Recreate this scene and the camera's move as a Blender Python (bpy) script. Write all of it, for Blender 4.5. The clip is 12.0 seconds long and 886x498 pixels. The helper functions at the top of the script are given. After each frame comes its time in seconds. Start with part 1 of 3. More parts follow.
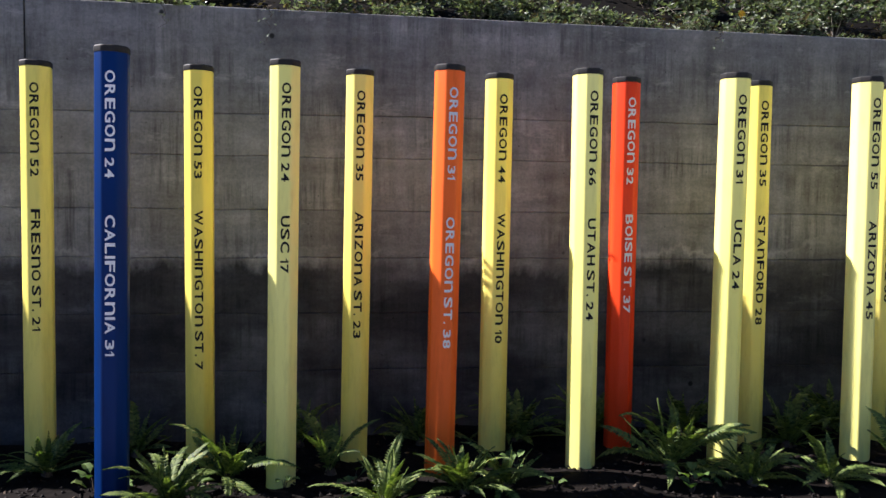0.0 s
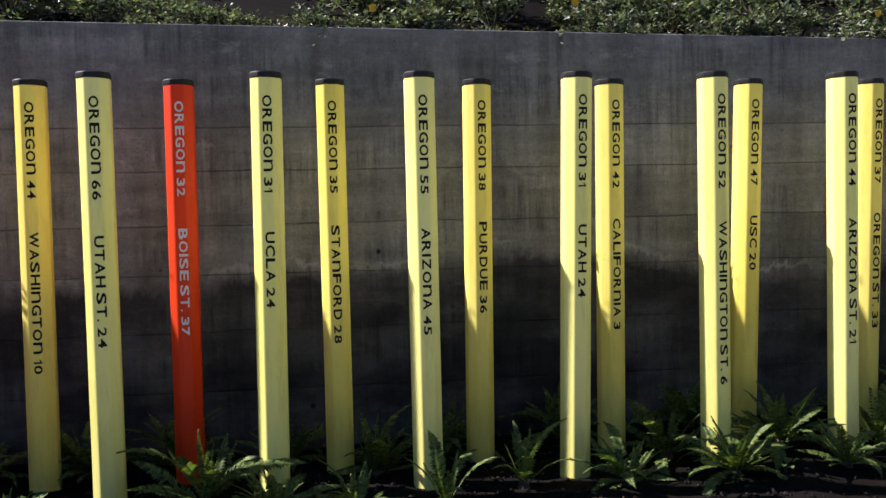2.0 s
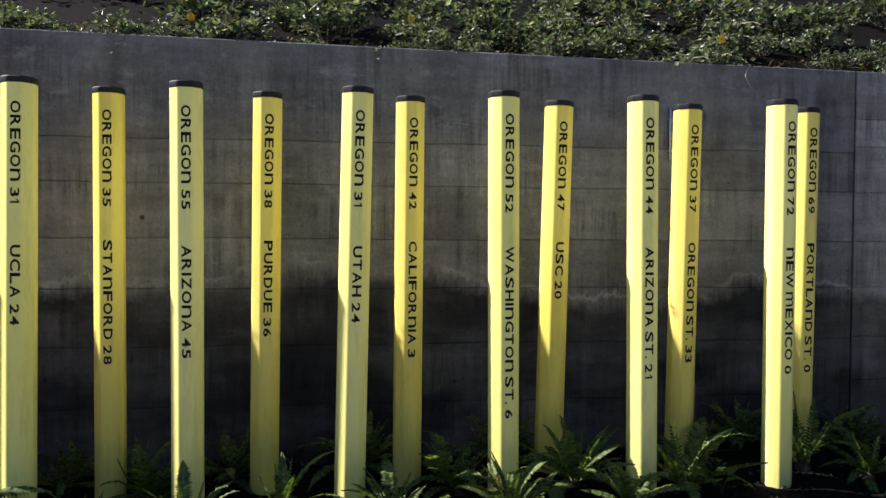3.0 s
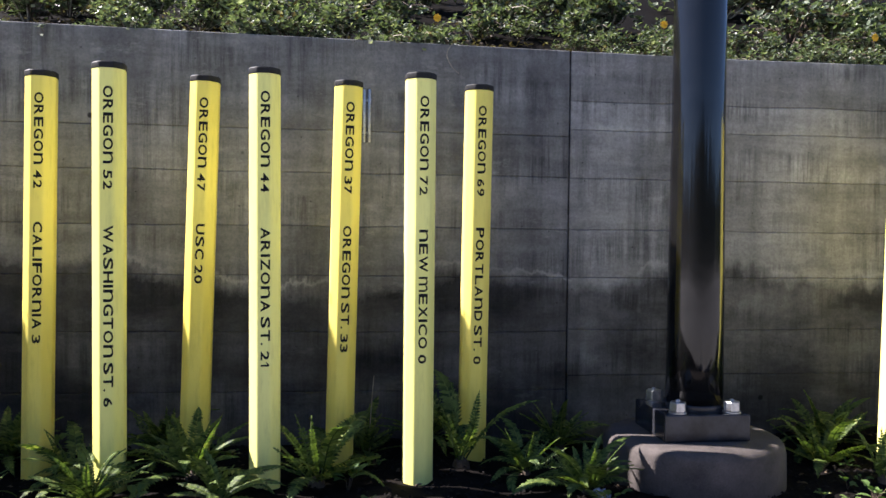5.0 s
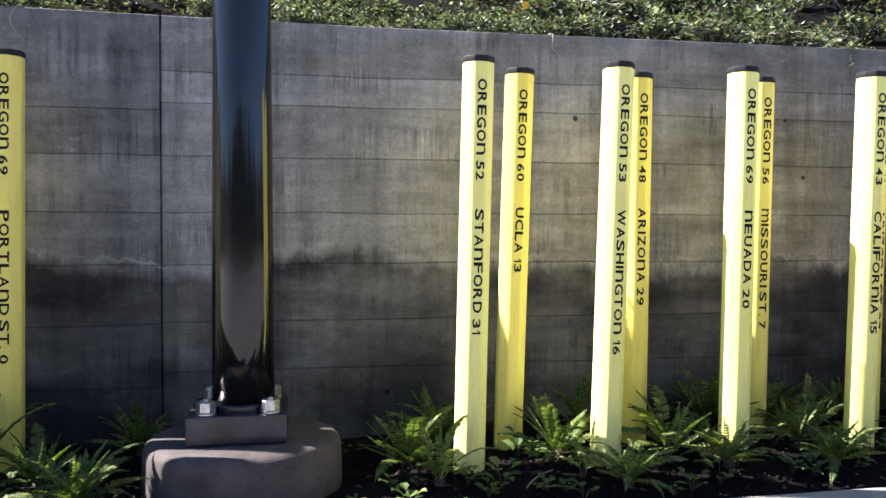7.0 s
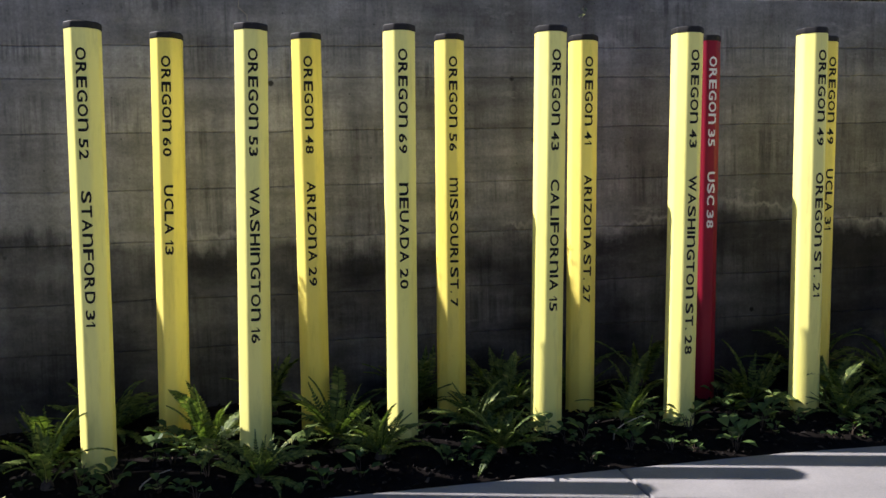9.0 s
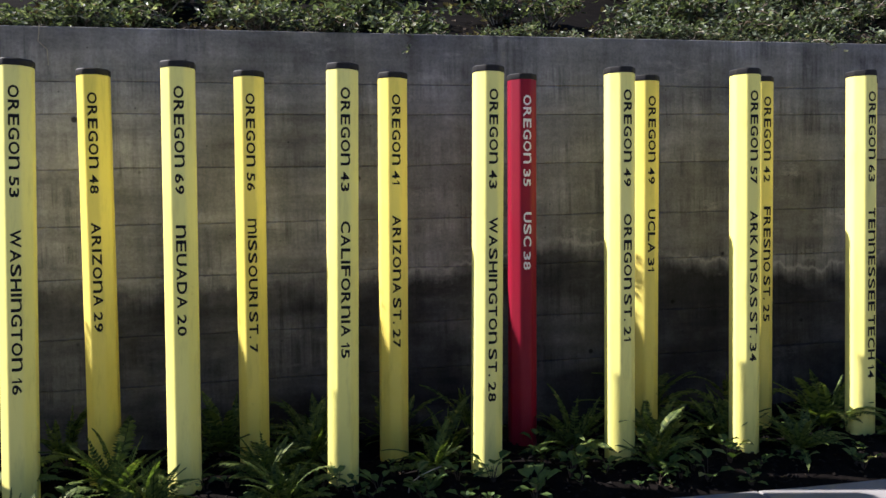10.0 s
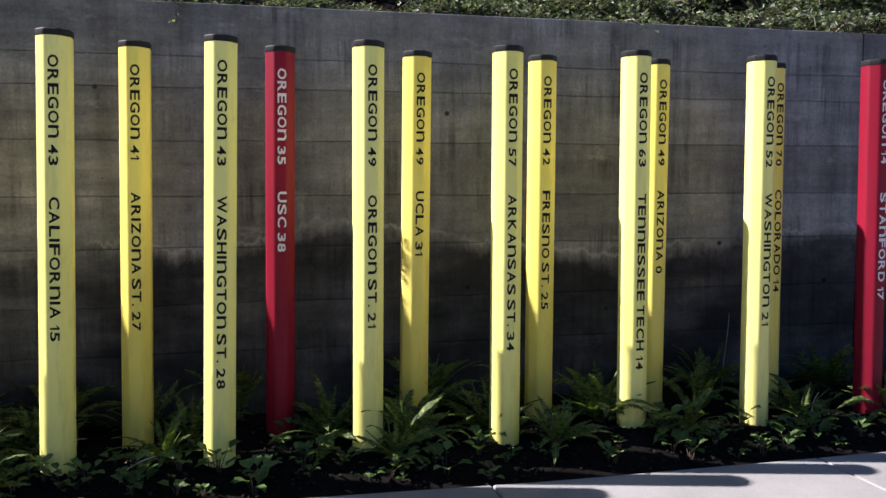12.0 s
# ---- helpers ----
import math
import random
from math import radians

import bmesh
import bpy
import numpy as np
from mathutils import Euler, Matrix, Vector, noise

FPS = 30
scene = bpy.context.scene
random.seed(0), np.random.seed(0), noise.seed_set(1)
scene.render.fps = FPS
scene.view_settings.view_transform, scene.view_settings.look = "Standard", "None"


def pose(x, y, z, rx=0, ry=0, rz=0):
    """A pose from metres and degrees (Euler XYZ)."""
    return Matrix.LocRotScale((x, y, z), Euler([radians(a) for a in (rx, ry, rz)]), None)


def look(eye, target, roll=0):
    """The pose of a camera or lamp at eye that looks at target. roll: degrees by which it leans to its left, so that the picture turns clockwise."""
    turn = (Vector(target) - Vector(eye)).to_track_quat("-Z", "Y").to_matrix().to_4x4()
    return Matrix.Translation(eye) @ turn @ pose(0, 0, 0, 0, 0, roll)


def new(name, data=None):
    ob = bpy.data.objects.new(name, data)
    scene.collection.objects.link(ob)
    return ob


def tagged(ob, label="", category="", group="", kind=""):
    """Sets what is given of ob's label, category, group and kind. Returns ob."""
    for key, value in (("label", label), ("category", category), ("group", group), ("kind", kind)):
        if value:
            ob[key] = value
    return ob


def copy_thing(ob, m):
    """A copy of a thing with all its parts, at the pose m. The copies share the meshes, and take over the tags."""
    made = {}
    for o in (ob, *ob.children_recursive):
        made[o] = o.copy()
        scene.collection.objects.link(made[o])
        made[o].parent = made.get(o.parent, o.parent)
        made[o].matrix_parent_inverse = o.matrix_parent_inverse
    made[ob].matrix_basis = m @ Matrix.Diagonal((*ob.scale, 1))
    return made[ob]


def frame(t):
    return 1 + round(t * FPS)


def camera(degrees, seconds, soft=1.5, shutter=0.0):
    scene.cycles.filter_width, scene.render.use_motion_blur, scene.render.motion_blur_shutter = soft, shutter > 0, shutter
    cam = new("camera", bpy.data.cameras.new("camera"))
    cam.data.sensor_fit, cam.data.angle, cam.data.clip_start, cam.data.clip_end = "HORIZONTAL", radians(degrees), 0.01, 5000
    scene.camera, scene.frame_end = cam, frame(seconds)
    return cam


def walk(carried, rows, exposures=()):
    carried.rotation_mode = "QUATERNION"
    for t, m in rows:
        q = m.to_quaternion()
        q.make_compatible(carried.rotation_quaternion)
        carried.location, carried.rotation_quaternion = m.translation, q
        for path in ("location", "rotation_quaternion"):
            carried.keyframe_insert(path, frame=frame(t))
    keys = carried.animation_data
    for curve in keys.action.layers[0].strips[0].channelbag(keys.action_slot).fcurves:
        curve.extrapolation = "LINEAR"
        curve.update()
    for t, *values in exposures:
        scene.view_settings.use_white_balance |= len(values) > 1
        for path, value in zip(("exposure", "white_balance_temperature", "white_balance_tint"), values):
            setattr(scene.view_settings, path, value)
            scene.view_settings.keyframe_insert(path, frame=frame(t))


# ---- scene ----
cam = camera(57.0, 12.0)
PATH = [
    (0, (-0.226, 0.103, 1.28), (-0.009, 2.088, 1.17), 0.6),
    (0.5, (0.339, 0.107, 1.233), (0.523, 2.098, 1.176), 0.3),
    (1, (0.905, 0.15, 1.295), (1.053, 2.142, 1.224), 0.15),
    (1.5, (1.384, 0.172, 1.31), (1.573, 2.159, 1.228), -0.7),
    (2, (1.833, 0.19, 1.312), (2.084, 2.172, 1.209), -1.2),
    (2.5, (2.42, 0.21, 1.328), (2.639, 2.194, 1.207), -0.8),
    (3, (2.791, 0.24, 1.302), (3.065, 2.22, 1.25), 0.4),
    (3.2, (2.98, 0.227, 1.333), (3.25, 2.208, 1.294), 0.9),
    (4.8, (4.427, 0.174, 1.184), (4.634, 2.163, 1.173), 0.4),
    (5, (4.554, 0.209, 1.189), (4.781, 2.196, 1.161), 0.7),
    (5.5, (5.048, 0.191, 1.159), (5.273, 2.178, 1.12), 0.4),
    (6, (5.49, 0.219, 1.182), (5.745, 2.201, 1.102), -0.2),
    (6.5, (5.778, 0.309, 1.161), (6.154, 2.272, 1.083), -0.3),
    (7, (6.381, 0.328, 1.164), (6.729, 2.297, 1.114), 0.1),
    (7.2, (6.596, 0.357, 1.171), (6.949, 2.325, 1.138), 0.4),
    (8.8, (7.792, 0.301, 1.24), (8.133, 2.265, 1.078), -1.1),
    (9, (7.954, 0.34, 1.259), (8.293, 2.303, 1.089), -1.4),
    (9.5, (8.317, 0.365, 1.339), (8.73, 2.316, 1.199), -1.3),
    (10, (8.733, 0.329, 1.292), (9.141, 2.285, 1.192), -1.3),
    (10.5, (9.106, 0.306, 1.294), (9.505, 2.26, 1.14), -0.7),
    (11, (9.347, 0.314, 1.278), (9.837, 2.245, 1.097), 0.2),
    (11.5, (9.558, 0.306, 1.298), (10.049, 2.239, 1.143), 0.4),
    (12, (9.795, 0.262, 1.272), (10.241, 2.206, 1.126), -0.2),
]
EXPOSURES = [(t, stops, 6300.0, 20.0) for t, stops in (
    (0.0, 1.60), (1.0, 1.36), (2.0, 1.16), (3.0, 1.24), (4.0, 1.52), (5.0, 1.90), (5.5, 2.12), (6.5, 2.36), (7.2, 2.12),
    (8.0, 1.55), (9.0, 1.10), (9.5, 1.16), (10.5, 1.28), (12.0, 1.32))]
walk(cam, [(t, look(eye, target, roll)) for t, eye, target, roll in PATH], EXPOSURES)

# ---- light ----
SUN_TO = Vector((-1.0, 0.276, 0.90)).normalized()
world = bpy.data.worlds.new("sky")
scene.world = world
world.use_nodes = True
wn = world.node_tree
wn.nodes.clear()
sky = wn.nodes.new("ShaderNodeTexSky")
sky.sky_type = "NISHITA"
sky.sun_disc = False
sky.altitude, sky.dust_density, sky.ozone_density = 2500.0, 0.2, 5.0
sky.sun_elevation = math.asin(SUN_TO.z)
sky.sun_rotation = math.atan2(SUN_TO.x, SUN_TO.y)
sky_bg = wn.nodes.new("ShaderNodeBackground")
sky_bg.inputs["Strength"].default_value = 0.055
sky_out = wn.nodes.new("ShaderNodeOutputWorld")
wn.links.new(sky.outputs[0], sky_bg.inputs["Color"])
wn.links.new(sky_bg.outputs[0], sky_out.inputs["Surface"])

sun_data = bpy.data.lights.new("sun", "SUN")
sun_data.energy, sun_data.angle, sun_data.color = 5.0, radians(0.53), (1.0, 0.955, 0.885)
sun = new("sun", sun_data)
sun.matrix_world = look((0, 0, 12), Vector((0, 0, 12)) - SUN_TO)


# ---- materials ----
def blank(name):
    """A new material with its Principled node."""
    m = bpy.data.materials.new(name)
    m.use_nodes = True
    return m, m.node_tree, m.node_tree.nodes["Principled BSDF"]


def node(tree, kind, **settings):
    n = tree.nodes.new(kind)
    for key, value in settings.items():
        n.inputs[key.replace("_", " ")].default_value = value
    return n


def noise_tex(tree, coords, scale, detail=4.0, rough=0.55, stretch=None):
    n = node(tree, "ShaderNodeTexNoise", Scale=scale, Detail=detail, Roughness=rough)
    if stretch:
        mapping = tree.nodes.new("ShaderNodeMapping")
        mapping.inputs["Scale"].default_value = stretch
        tree.links.new(coords, mapping.inputs["Vector"])
        coords = mapping.outputs[0]
    tree.links.new(coords, n.inputs["Vector"])
    return n.outputs["Fac"]


def ramp(tree, fac, stops):
    n = tree.nodes.new("ShaderNodeValToRGB")
    while len(n.color_ramp.elements) < len(stops):
        n.color_ramp.elements.new(0.5)
    for e, (p, c) in zip(n.color_ramp.elements, stops):
        e.position = p
        e.color = (*c, 1) if len(c) == 3 else c
    tree.links.new(fac, n.inputs["Fac"])
    return n.outputs["Color"]


def mixed(tree, kind, fac, a, b):
    n = tree.nodes.new("ShaderNodeMix")
    n.data_type, n.blend_type = "RGBA", kind
    for socket, value in ((n.inputs["Factor"], fac), (n.inputs["A"], a), (n.inputs["B"], b)):
        if isinstance(value, (int, float)):
            socket.default_value = value
        elif isinstance(value, tuple):
            socket.default_value = (*value, 1)
        else:
            tree.links.new(value, socket)
    return n.outputs["Result"]


def maths(tree, op, a, b=0.0, clamp=False):
    n = tree.nodes.new("ShaderNodeMath")
    n.operation, n.use_clamp = op, clamp
    for socket, value in zip(n.inputs, (a, b)):
        if isinstance(value, (int, float)):
            socket.default_value = value
        else:
            tree.links.new(value, socket)
    return n.outputs[0]


def bumped(tree, shader, height, strength, distance):
    n = tree.nodes.new("ShaderNodeBump")
    n.inputs["Strength"].default_value, n.inputs["Distance"].default_value = strength, distance
    tree.links.new(height, n.inputs["Height"])
    tree.links.new(n.outputs[0], shader.inputs["Normal"])


def place_of(tree):
    return tree.nodes.new("ShaderNodeNewGeometry").outputs["Position"]


def grey(v):
    return (v, v, v)


def make_concrete():
    """Dark weathered cast concrete: board shades, comb-like rain streaks, pits, damp and painted shade below a ragged
    tide line.
    """
    m, t, p = blank("weathered concrete")
    pos = place_of(t)
    split = t.nodes.new("ShaderNodeSeparateXYZ")
    t.links.new(pos, split.inputs[0])
    big = noise_tex(t, pos, 0.9, 4)
    cloud = noise_tex(t, pos, 5.0, 7, 0.68)
    fine = noise_tex(t, pos, 70.0, 5, 0.75)
    comb = noise_tex(t, pos, 1.0, 5, 0.7, (30.0, 1.0, 1.6))
    streak = noise_tex(t, pos, 1.0, 4, 0.6, (8.0, 1.0, 0.7))
    smear = noise_tex(t, pos, 2.6, 5, 0.62, (0.6, 1.0, 4.5))
    col = ramp(t, big, ((0.3, (0.150, 0.151, 0.152)), (0.7, (0.215, 0.216, 0.217))))
    col = mixed(t, "MULTIPLY", 1.0, col, ramp(t, cloud, ((0.30, grey(0.72)), (0.68, grey(1.22)))))
    col = mixed(t, "MULTIPLY", 0.7, col, ramp(t, streak, ((0.36, grey(0.70)), (0.62, grey(1.15)))))
    col = mixed(t, "MULTIPLY", 0.8, col, ramp(t, smear, ((0.34, grey(0.74)), (0.64, grey(1.16)))))
    col = mixed(t, "MULTIPLY", 1.0, col, ramp(t, fine, ((0.30, grey(0.76)), (0.66, grey(1.14)))))
    # comb marks run down in ragged clumps
    clump = ramp(t, noise_tex(t, pos, 2.2, 3, 0.5, (1.0, 1.0, 2.2)), ((0.44, grey(0.0)), (0.60, grey(1.0))))
    col = mixed(t, "MULTIPLY", clump, col, ramp(t, comb, ((0.36, grey(0.58)), (0.50, grey(1.0)), (0.64, grey(1.25)))))
    info = t.nodes.new("ShaderNodeObjectInfo").outputs["Random"]
    col = mixed(t, "MULTIPLY", 1.0, col, ramp(t, info, ((0.0, grey(0.82)), (1.0, grey(1.14)))))
    # a paler stretch beside the movement joint, ragged at its far end
    begun = maths(t, "MULTIPLY", maths(t, "SUBTRACT", split.outputs["X"], 5.72), 60.0, True)
    ended = maths(t, "MULTIPLY", maths(t, "SUBTRACT", maths(t, "ADD", maths(t, "MULTIPLY", smear, 2.0), 8.2), split.outputs["X"]), 0.8, True)
    col = mixed(t, "MIX", maths(t, "MULTIPLY", begun, ended), col, mixed(t, "MULTIPLY", 1.0, col, (1.42, 1.41, 1.40)))
    # pale lime bloom in ragged patches
    bloom = ramp(t, noise_tex(t, pos, 3.4, 8, 0.76, (1.0, 1.0, 2.2)), ((0.58, grey(0.0)), (0.70, grey(0.55))))
    col = mixed(t, "MIX", bloom, col, (0.36, 0.355, 0.345))
    # damp, with the low wall's shade put into its colour: below a tide line that wanders a little along the wall,
    # broken by drier islands
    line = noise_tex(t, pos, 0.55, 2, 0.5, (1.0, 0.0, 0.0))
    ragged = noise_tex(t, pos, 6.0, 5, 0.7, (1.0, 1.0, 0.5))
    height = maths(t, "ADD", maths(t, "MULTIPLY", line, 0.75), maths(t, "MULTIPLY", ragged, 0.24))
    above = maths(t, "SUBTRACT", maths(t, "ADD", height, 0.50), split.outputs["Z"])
    damp_shade = maths(t, "MULTIPLY", above, 14.0, True)
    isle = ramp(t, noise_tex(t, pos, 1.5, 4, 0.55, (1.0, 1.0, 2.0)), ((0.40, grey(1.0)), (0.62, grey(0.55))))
    col = mixed(t, "MIX", maths(t, "MULTIPLY", damp_shade, isle), col, mixed(t, "MULTIPLY", 1.0, col, (0.17, 0.17, 0.182)))
    # dried lime along the tide line
    edge = maths(t, "SUBTRACT", 1.0, maths(t, "MULTIPLY", maths(t, "ABSOLUTE", maths(t, "ADD", above, 0.02)), 55.0), True)
    col = mixed(t, "MIX", maths(t, "MULTIPLY", maths(t, "MULTIPLY", edge, clump), 0.55), col, (0.40, 0.395, 0.38))
    # pits and tie holes
    for scale, size, deep in ((3.0, 0.045, 0.15), (11.0, 0.05, 0.45)):
        spots = t.nodes.new("ShaderNodeTexVoronoi")
        spots.inputs["Scale"].default_value = scale
        t.links.new(pos, spots.inputs["Vector"])
        col = mixed(t, "MULTIPLY", 1.0, col, ramp(t, spots.outputs["Distance"], ((size * 0.7, grey(deep)), (size * 1.2, grey(1.0)))))
    t.links.new(col, p.inputs["Base Color"])
    p.inputs["Roughness"].default_value = 0.9
    p.inputs["Specular IOR Level"].default_value = 0.25
    relief = maths(t, "ADD", maths(t, "ADD", maths(t, "MULTIPLY", cloud, 0.5), maths(t, "MULTIPLY", fine, 0.4)), maths(t, "MULTIPLY", comb, 0.25))
    bumped(t, p, relief, 0.6, 0.012)
    return m


def make_paving():
    m, t, p = blank("pale concrete paving")
    pos = place_of(t)
    cloud, fine = noise_tex(t, pos, 2.2, 6, 0.6), noise_tex(t, pos, 140.0, 3, 0.7)
    col = ramp(t, cloud, ((0.3, (0.205, 0.202, 0.200)), (0.7, (0.290, 0.286, 0.284))))
    col = mixed(t, "MULTIPLY", 0.8, col, ramp(t, fine, ((0.3, grey(0.82)), (0.7, grey(1.1)))))
    info = t.nodes.new("ShaderNodeObjectInfo").outputs["Random"]
    col = mixed(t, "MULTIPLY", 1.0, col, ramp(t, info, ((0.0, grey(0.88)), (1.0, grey(1.06)))))
    t.links.new(col, p.inputs["Base Color"])
    p.inputs["Roughness"].default_value = 0.8
    bumped(t, p, fine, 0.3, 0.003)
    return m


def make_plinth():
    m, t, p = blank("pinkish cast concrete")
    pos = place_of(t)
    cloud, fine = noise_tex(t, pos, 7.0, 6, 0.65), noise_tex(t, pos, 120.0, 3, 0.7)
    col = ramp(t, cloud, ((0.3, (0.040, 0.033, 0.030)), (0.7, (0.105, 0.087, 0.078))))
    col = mixed(t, "MULTIPLY", 0.9, col, ramp(t, fine, ((0.3, grey(0.7)), (0.7, grey(1.15)))))
    t.links.new(col, p.inputs["Base Color"])
    p.inputs["Roughness"].default_value = 0.85
    bumped(t, p, maths(t, "ADD", cloud, fine), 0.5, 0.006)
    return m


def make_shell(name, low, high, rough=0.38, shine=0.22):
    """Sun-worn plastic sleeve: slight fading, faint scuffs, dirt with a ragged shape."""
    m, t, p = blank(name)
    pos = t.nodes.new("ShaderNodeTexCoord").outputs["Object"]
    info = t.nodes.new("ShaderNodeObjectInfo").outputs["Random"]
    shift = t.nodes.new("ShaderNodeVectorMath")
    shift.operation = "ADD"
    t.links.new(pos, shift.inputs[0])
    t.links.new(maths(t, "MULTIPLY", info, 40.0), shift.inputs[1])
    pos = shift.outputs[0]
    fade = noise_tex(t, pos, 2.0, 3, 0.5, (1.0, 1.0, 0.5))
    scuff = noise_tex(t, pos, 30.0, 5, 0.7, (1.0, 1.0, 0.16))
    col = ramp(t, fade, ((0.3, low), (0.7, high)))
    col = mixed(t, "MULTIPLY", 0.55, col, ramp(t, scuff, ((0.28, grey(0.72)), (0.5, grey(1.0)))))
    dirt = ramp(t, noise_tex(t, pos, 9.0, 6, 0.7), ((0.66, grey(0.0)), (0.78, grey(0.5))))
    col = mixed(t, "MIX", dirt, col, mixed(t, "MULTIPLY", 1.0, col, (0.55, 0.5, 0.42)))
    col = mixed(t, "MULTIPLY", 1.0, col, ramp(t, info, ((0.0, grey(0.93)), (1.0, grey(1.03)))))
    t.links.new(col, p.inputs["Base Color"])
    t.links.new(ramp(t, scuff, ((0.3, grey(rough + 0.16)), (0.7, grey(rough)))), p.inputs["Roughness"])
    p.inputs["Specular IOR Level"].default_value = shine
    bumped(t, p, fade, 0.12, 0.01)
    return m


def make_plain(name, low, high, rough, metal=0.0, scale=25.0, bump=0.2, shine=0.5):
    m, t, p = blank(name)
    pos = t.nodes.new("ShaderNodeTexCoord").outputs["Object"]
    n = noise_tex(t, pos, scale, 5, 0.65)
    t.links.new(ramp(t, n, ((0.32, low), (0.68, high))), p.inputs["Base Color"])
    t.links.new(ramp(t, n, ((0.3, grey(min(1.0, rough + 0.1))), (0.7, grey(rough)))), p.inputs["Roughness"])
    p.inputs["Metallic"].default_value = metal
    p.inputs["Specular IOR Level"].default_value = shine
    if bump:
        bumped(t, p, n, bump, 0.004)
    return m


def make_leaf(name, dark, light, yellow, rough=0.6):
    """Leaf: diffuse with some light through the blade; tint varies from leaf to leaf."""
    m, t, p = blank(name)
    geo = t.nodes.new("ShaderNodeNewGeometry")
    info = t.nodes.new("ShaderNodeObjectInfo").outputs["Random"]
    mix = maths(t, "FRACT", maths(t, "ADD", geo.outputs["Random Per Island"], info))
    col = ramp(t, mix, ((0.0, dark), (0.55, light), (0.9, light), (1.0, yellow)))
    n = noise_tex(t, geo.outputs["Position"], 40.0, 3)
    col = mixed(t, "MULTIPLY", 0.8, col, ramp(t, n, ((0.3, grey(0.7)), (0.7, grey(1.15)))))
    t.links.new(col, p.inputs["Base Color"])
    p.inputs["Roughness"].default_value = rough
    p.inputs["Specular IOR Level"].default_value = 0.3
    tr = t.nodes.new("ShaderNodeBsdfTranslucent")
    t.links.new(mixed(t, "MULTIPLY", 1.0, col, (1.1, 1.25, 0.5)), tr.inputs["Color"])
    both = t.nodes.new("ShaderNodeMixShader")
    both.inputs[0].default_value = 0.3
    t.links.new(p.outputs[0], both.inputs[1])
    t.links.new(tr.outputs[0], both.inputs[2])
    t.links.new(both.outputs[0], t.nodes["Material Output"].inputs["Surface"])
    return m


CONCRETE, PAVING, PLINTH = make_concrete(), make_paving(), make_plinth()
SHELLS = {
    "yellow": make_shell("pale yellow plastic", (0.84, 0.79, 0.205), (0.88, 0.84, 0.275)),
    "golden": make_shell("warm yellow plastic", (0.82, 0.69, 0.12), (0.85, 0.75, 0.19)),
    "orange": make_shell("orange plastic", (0.80, 0.115, 0.012), (0.84, 0.15, 0.02)),
    "vermilion": make_shell("red-orange plastic", (0.72, 0.045, 0.006), (0.80, 0.065, 0.01)),
    "blue": make_shell("deep blue plastic", (0.0006, 0.016, 0.085), (0.0010, 0.024, 0.118), 0.3, 0.1),
    "crimson": make_shell("crimson plastic", (0.20, 0.005, 0.019), (0.26, 0.008, 0.027)),
}
CAP_BLACK = make_plain("black rubber cap", grey(0.008), grey(0.02), 0.6, shine=0.25)
INK_BLACK = make_plain("black vinyl lettering", grey(0.006), grey(0.012), 0.6, bump=0, shine=0.15)
INK_SILVER = make_plain("silver vinyl lettering", grey(0.5), grey(0.68), 0.35, 0.25, bump=0)
INK_WHITE = make_plain("white vinyl lettering", grey(0.62), grey(0.78), 0.45, bump=0)
POLE_BLACK = make_plain("gloss black enamel", grey(0.004), grey(0.008), 0.07, 0.0, 14.0, 0.03)
PLATE_BLACK = make_plain("scuffed black steel", grey(0.010), (0.035, 0.037, 0.045), 0.18, 0.0, 9.0, shine=0.4)
ZINC = make_plain("galvanised steel", grey(0.34), grey(0.6), 0.35, 1.0, 40.0)
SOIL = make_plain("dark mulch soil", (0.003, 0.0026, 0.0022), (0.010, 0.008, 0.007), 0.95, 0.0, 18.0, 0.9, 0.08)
# near black: the shade between the bank's shrubs is put into the soil colour
BANK = make_plain("bank soil with gap shade", (0.0018, 0.0016, 0.0013), (0.006, 0.005, 0.004), 0.95, 0.0, 12.0, 0.9, 0.05)
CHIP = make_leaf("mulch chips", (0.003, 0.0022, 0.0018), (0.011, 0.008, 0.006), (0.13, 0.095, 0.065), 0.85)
FERN = make_leaf("fern green", (0.022, 0.048, 0.010), (0.125, 0.180, 0.042), (0.30, 0.32, 0.09))
WEED = make_leaf("weed green", (0.040, 0.085, 0.022), (0.110, 0.180, 0.050), (0.30, 0.31, 0.12))
SHRUB = make_leaf("grey-green groundcover", (0.006, 0.012, 0.007), (0.140, 0.175, 0.112), (0.52, 0.53, 0.42), 0.4)
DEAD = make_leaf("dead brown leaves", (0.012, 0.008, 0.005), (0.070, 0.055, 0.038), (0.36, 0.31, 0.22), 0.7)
STEM = make_plain("brown stems", (0.03, 0.02, 0.012), (0.10, 0.07, 0.045), 0.8)
DRY = make_plain("dry pale stems", (0.22, 0.19, 0.14), (0.42, 0.38, 0.30), 0.8)
PETAL = make_plain("orange-yellow petals", (0.75, 0.36, 0.01), (0.85, 0.5, 0.02), 0.6)
HEDGE = make_plain("dark hedge", (0.006, 0.009, 0.005), (0.022, 0.030, 0.014), 0.9, 0.0, 0.9, shine=0.1)


# ---- mesh helpers ----
def to_mesh(name, bm, material, smooth=False):
    me = bpy.data.meshes.new(name)
    bmesh.ops.recalc_face_normals(bm, faces=bm.faces)
    bm.to_mesh(me)
    bm.free()
    me.materials.append(material)
    if smooth:
        me.polygons.foreach_set("use_smooth", [True] * len(me.polygons))
    return me


def raw_mesh(name, verts, faces, material):
    me = bpy.data.meshes.new(name)
    me.from_pydata(verts, [], faces)
    me.materials.append(material)
    return me


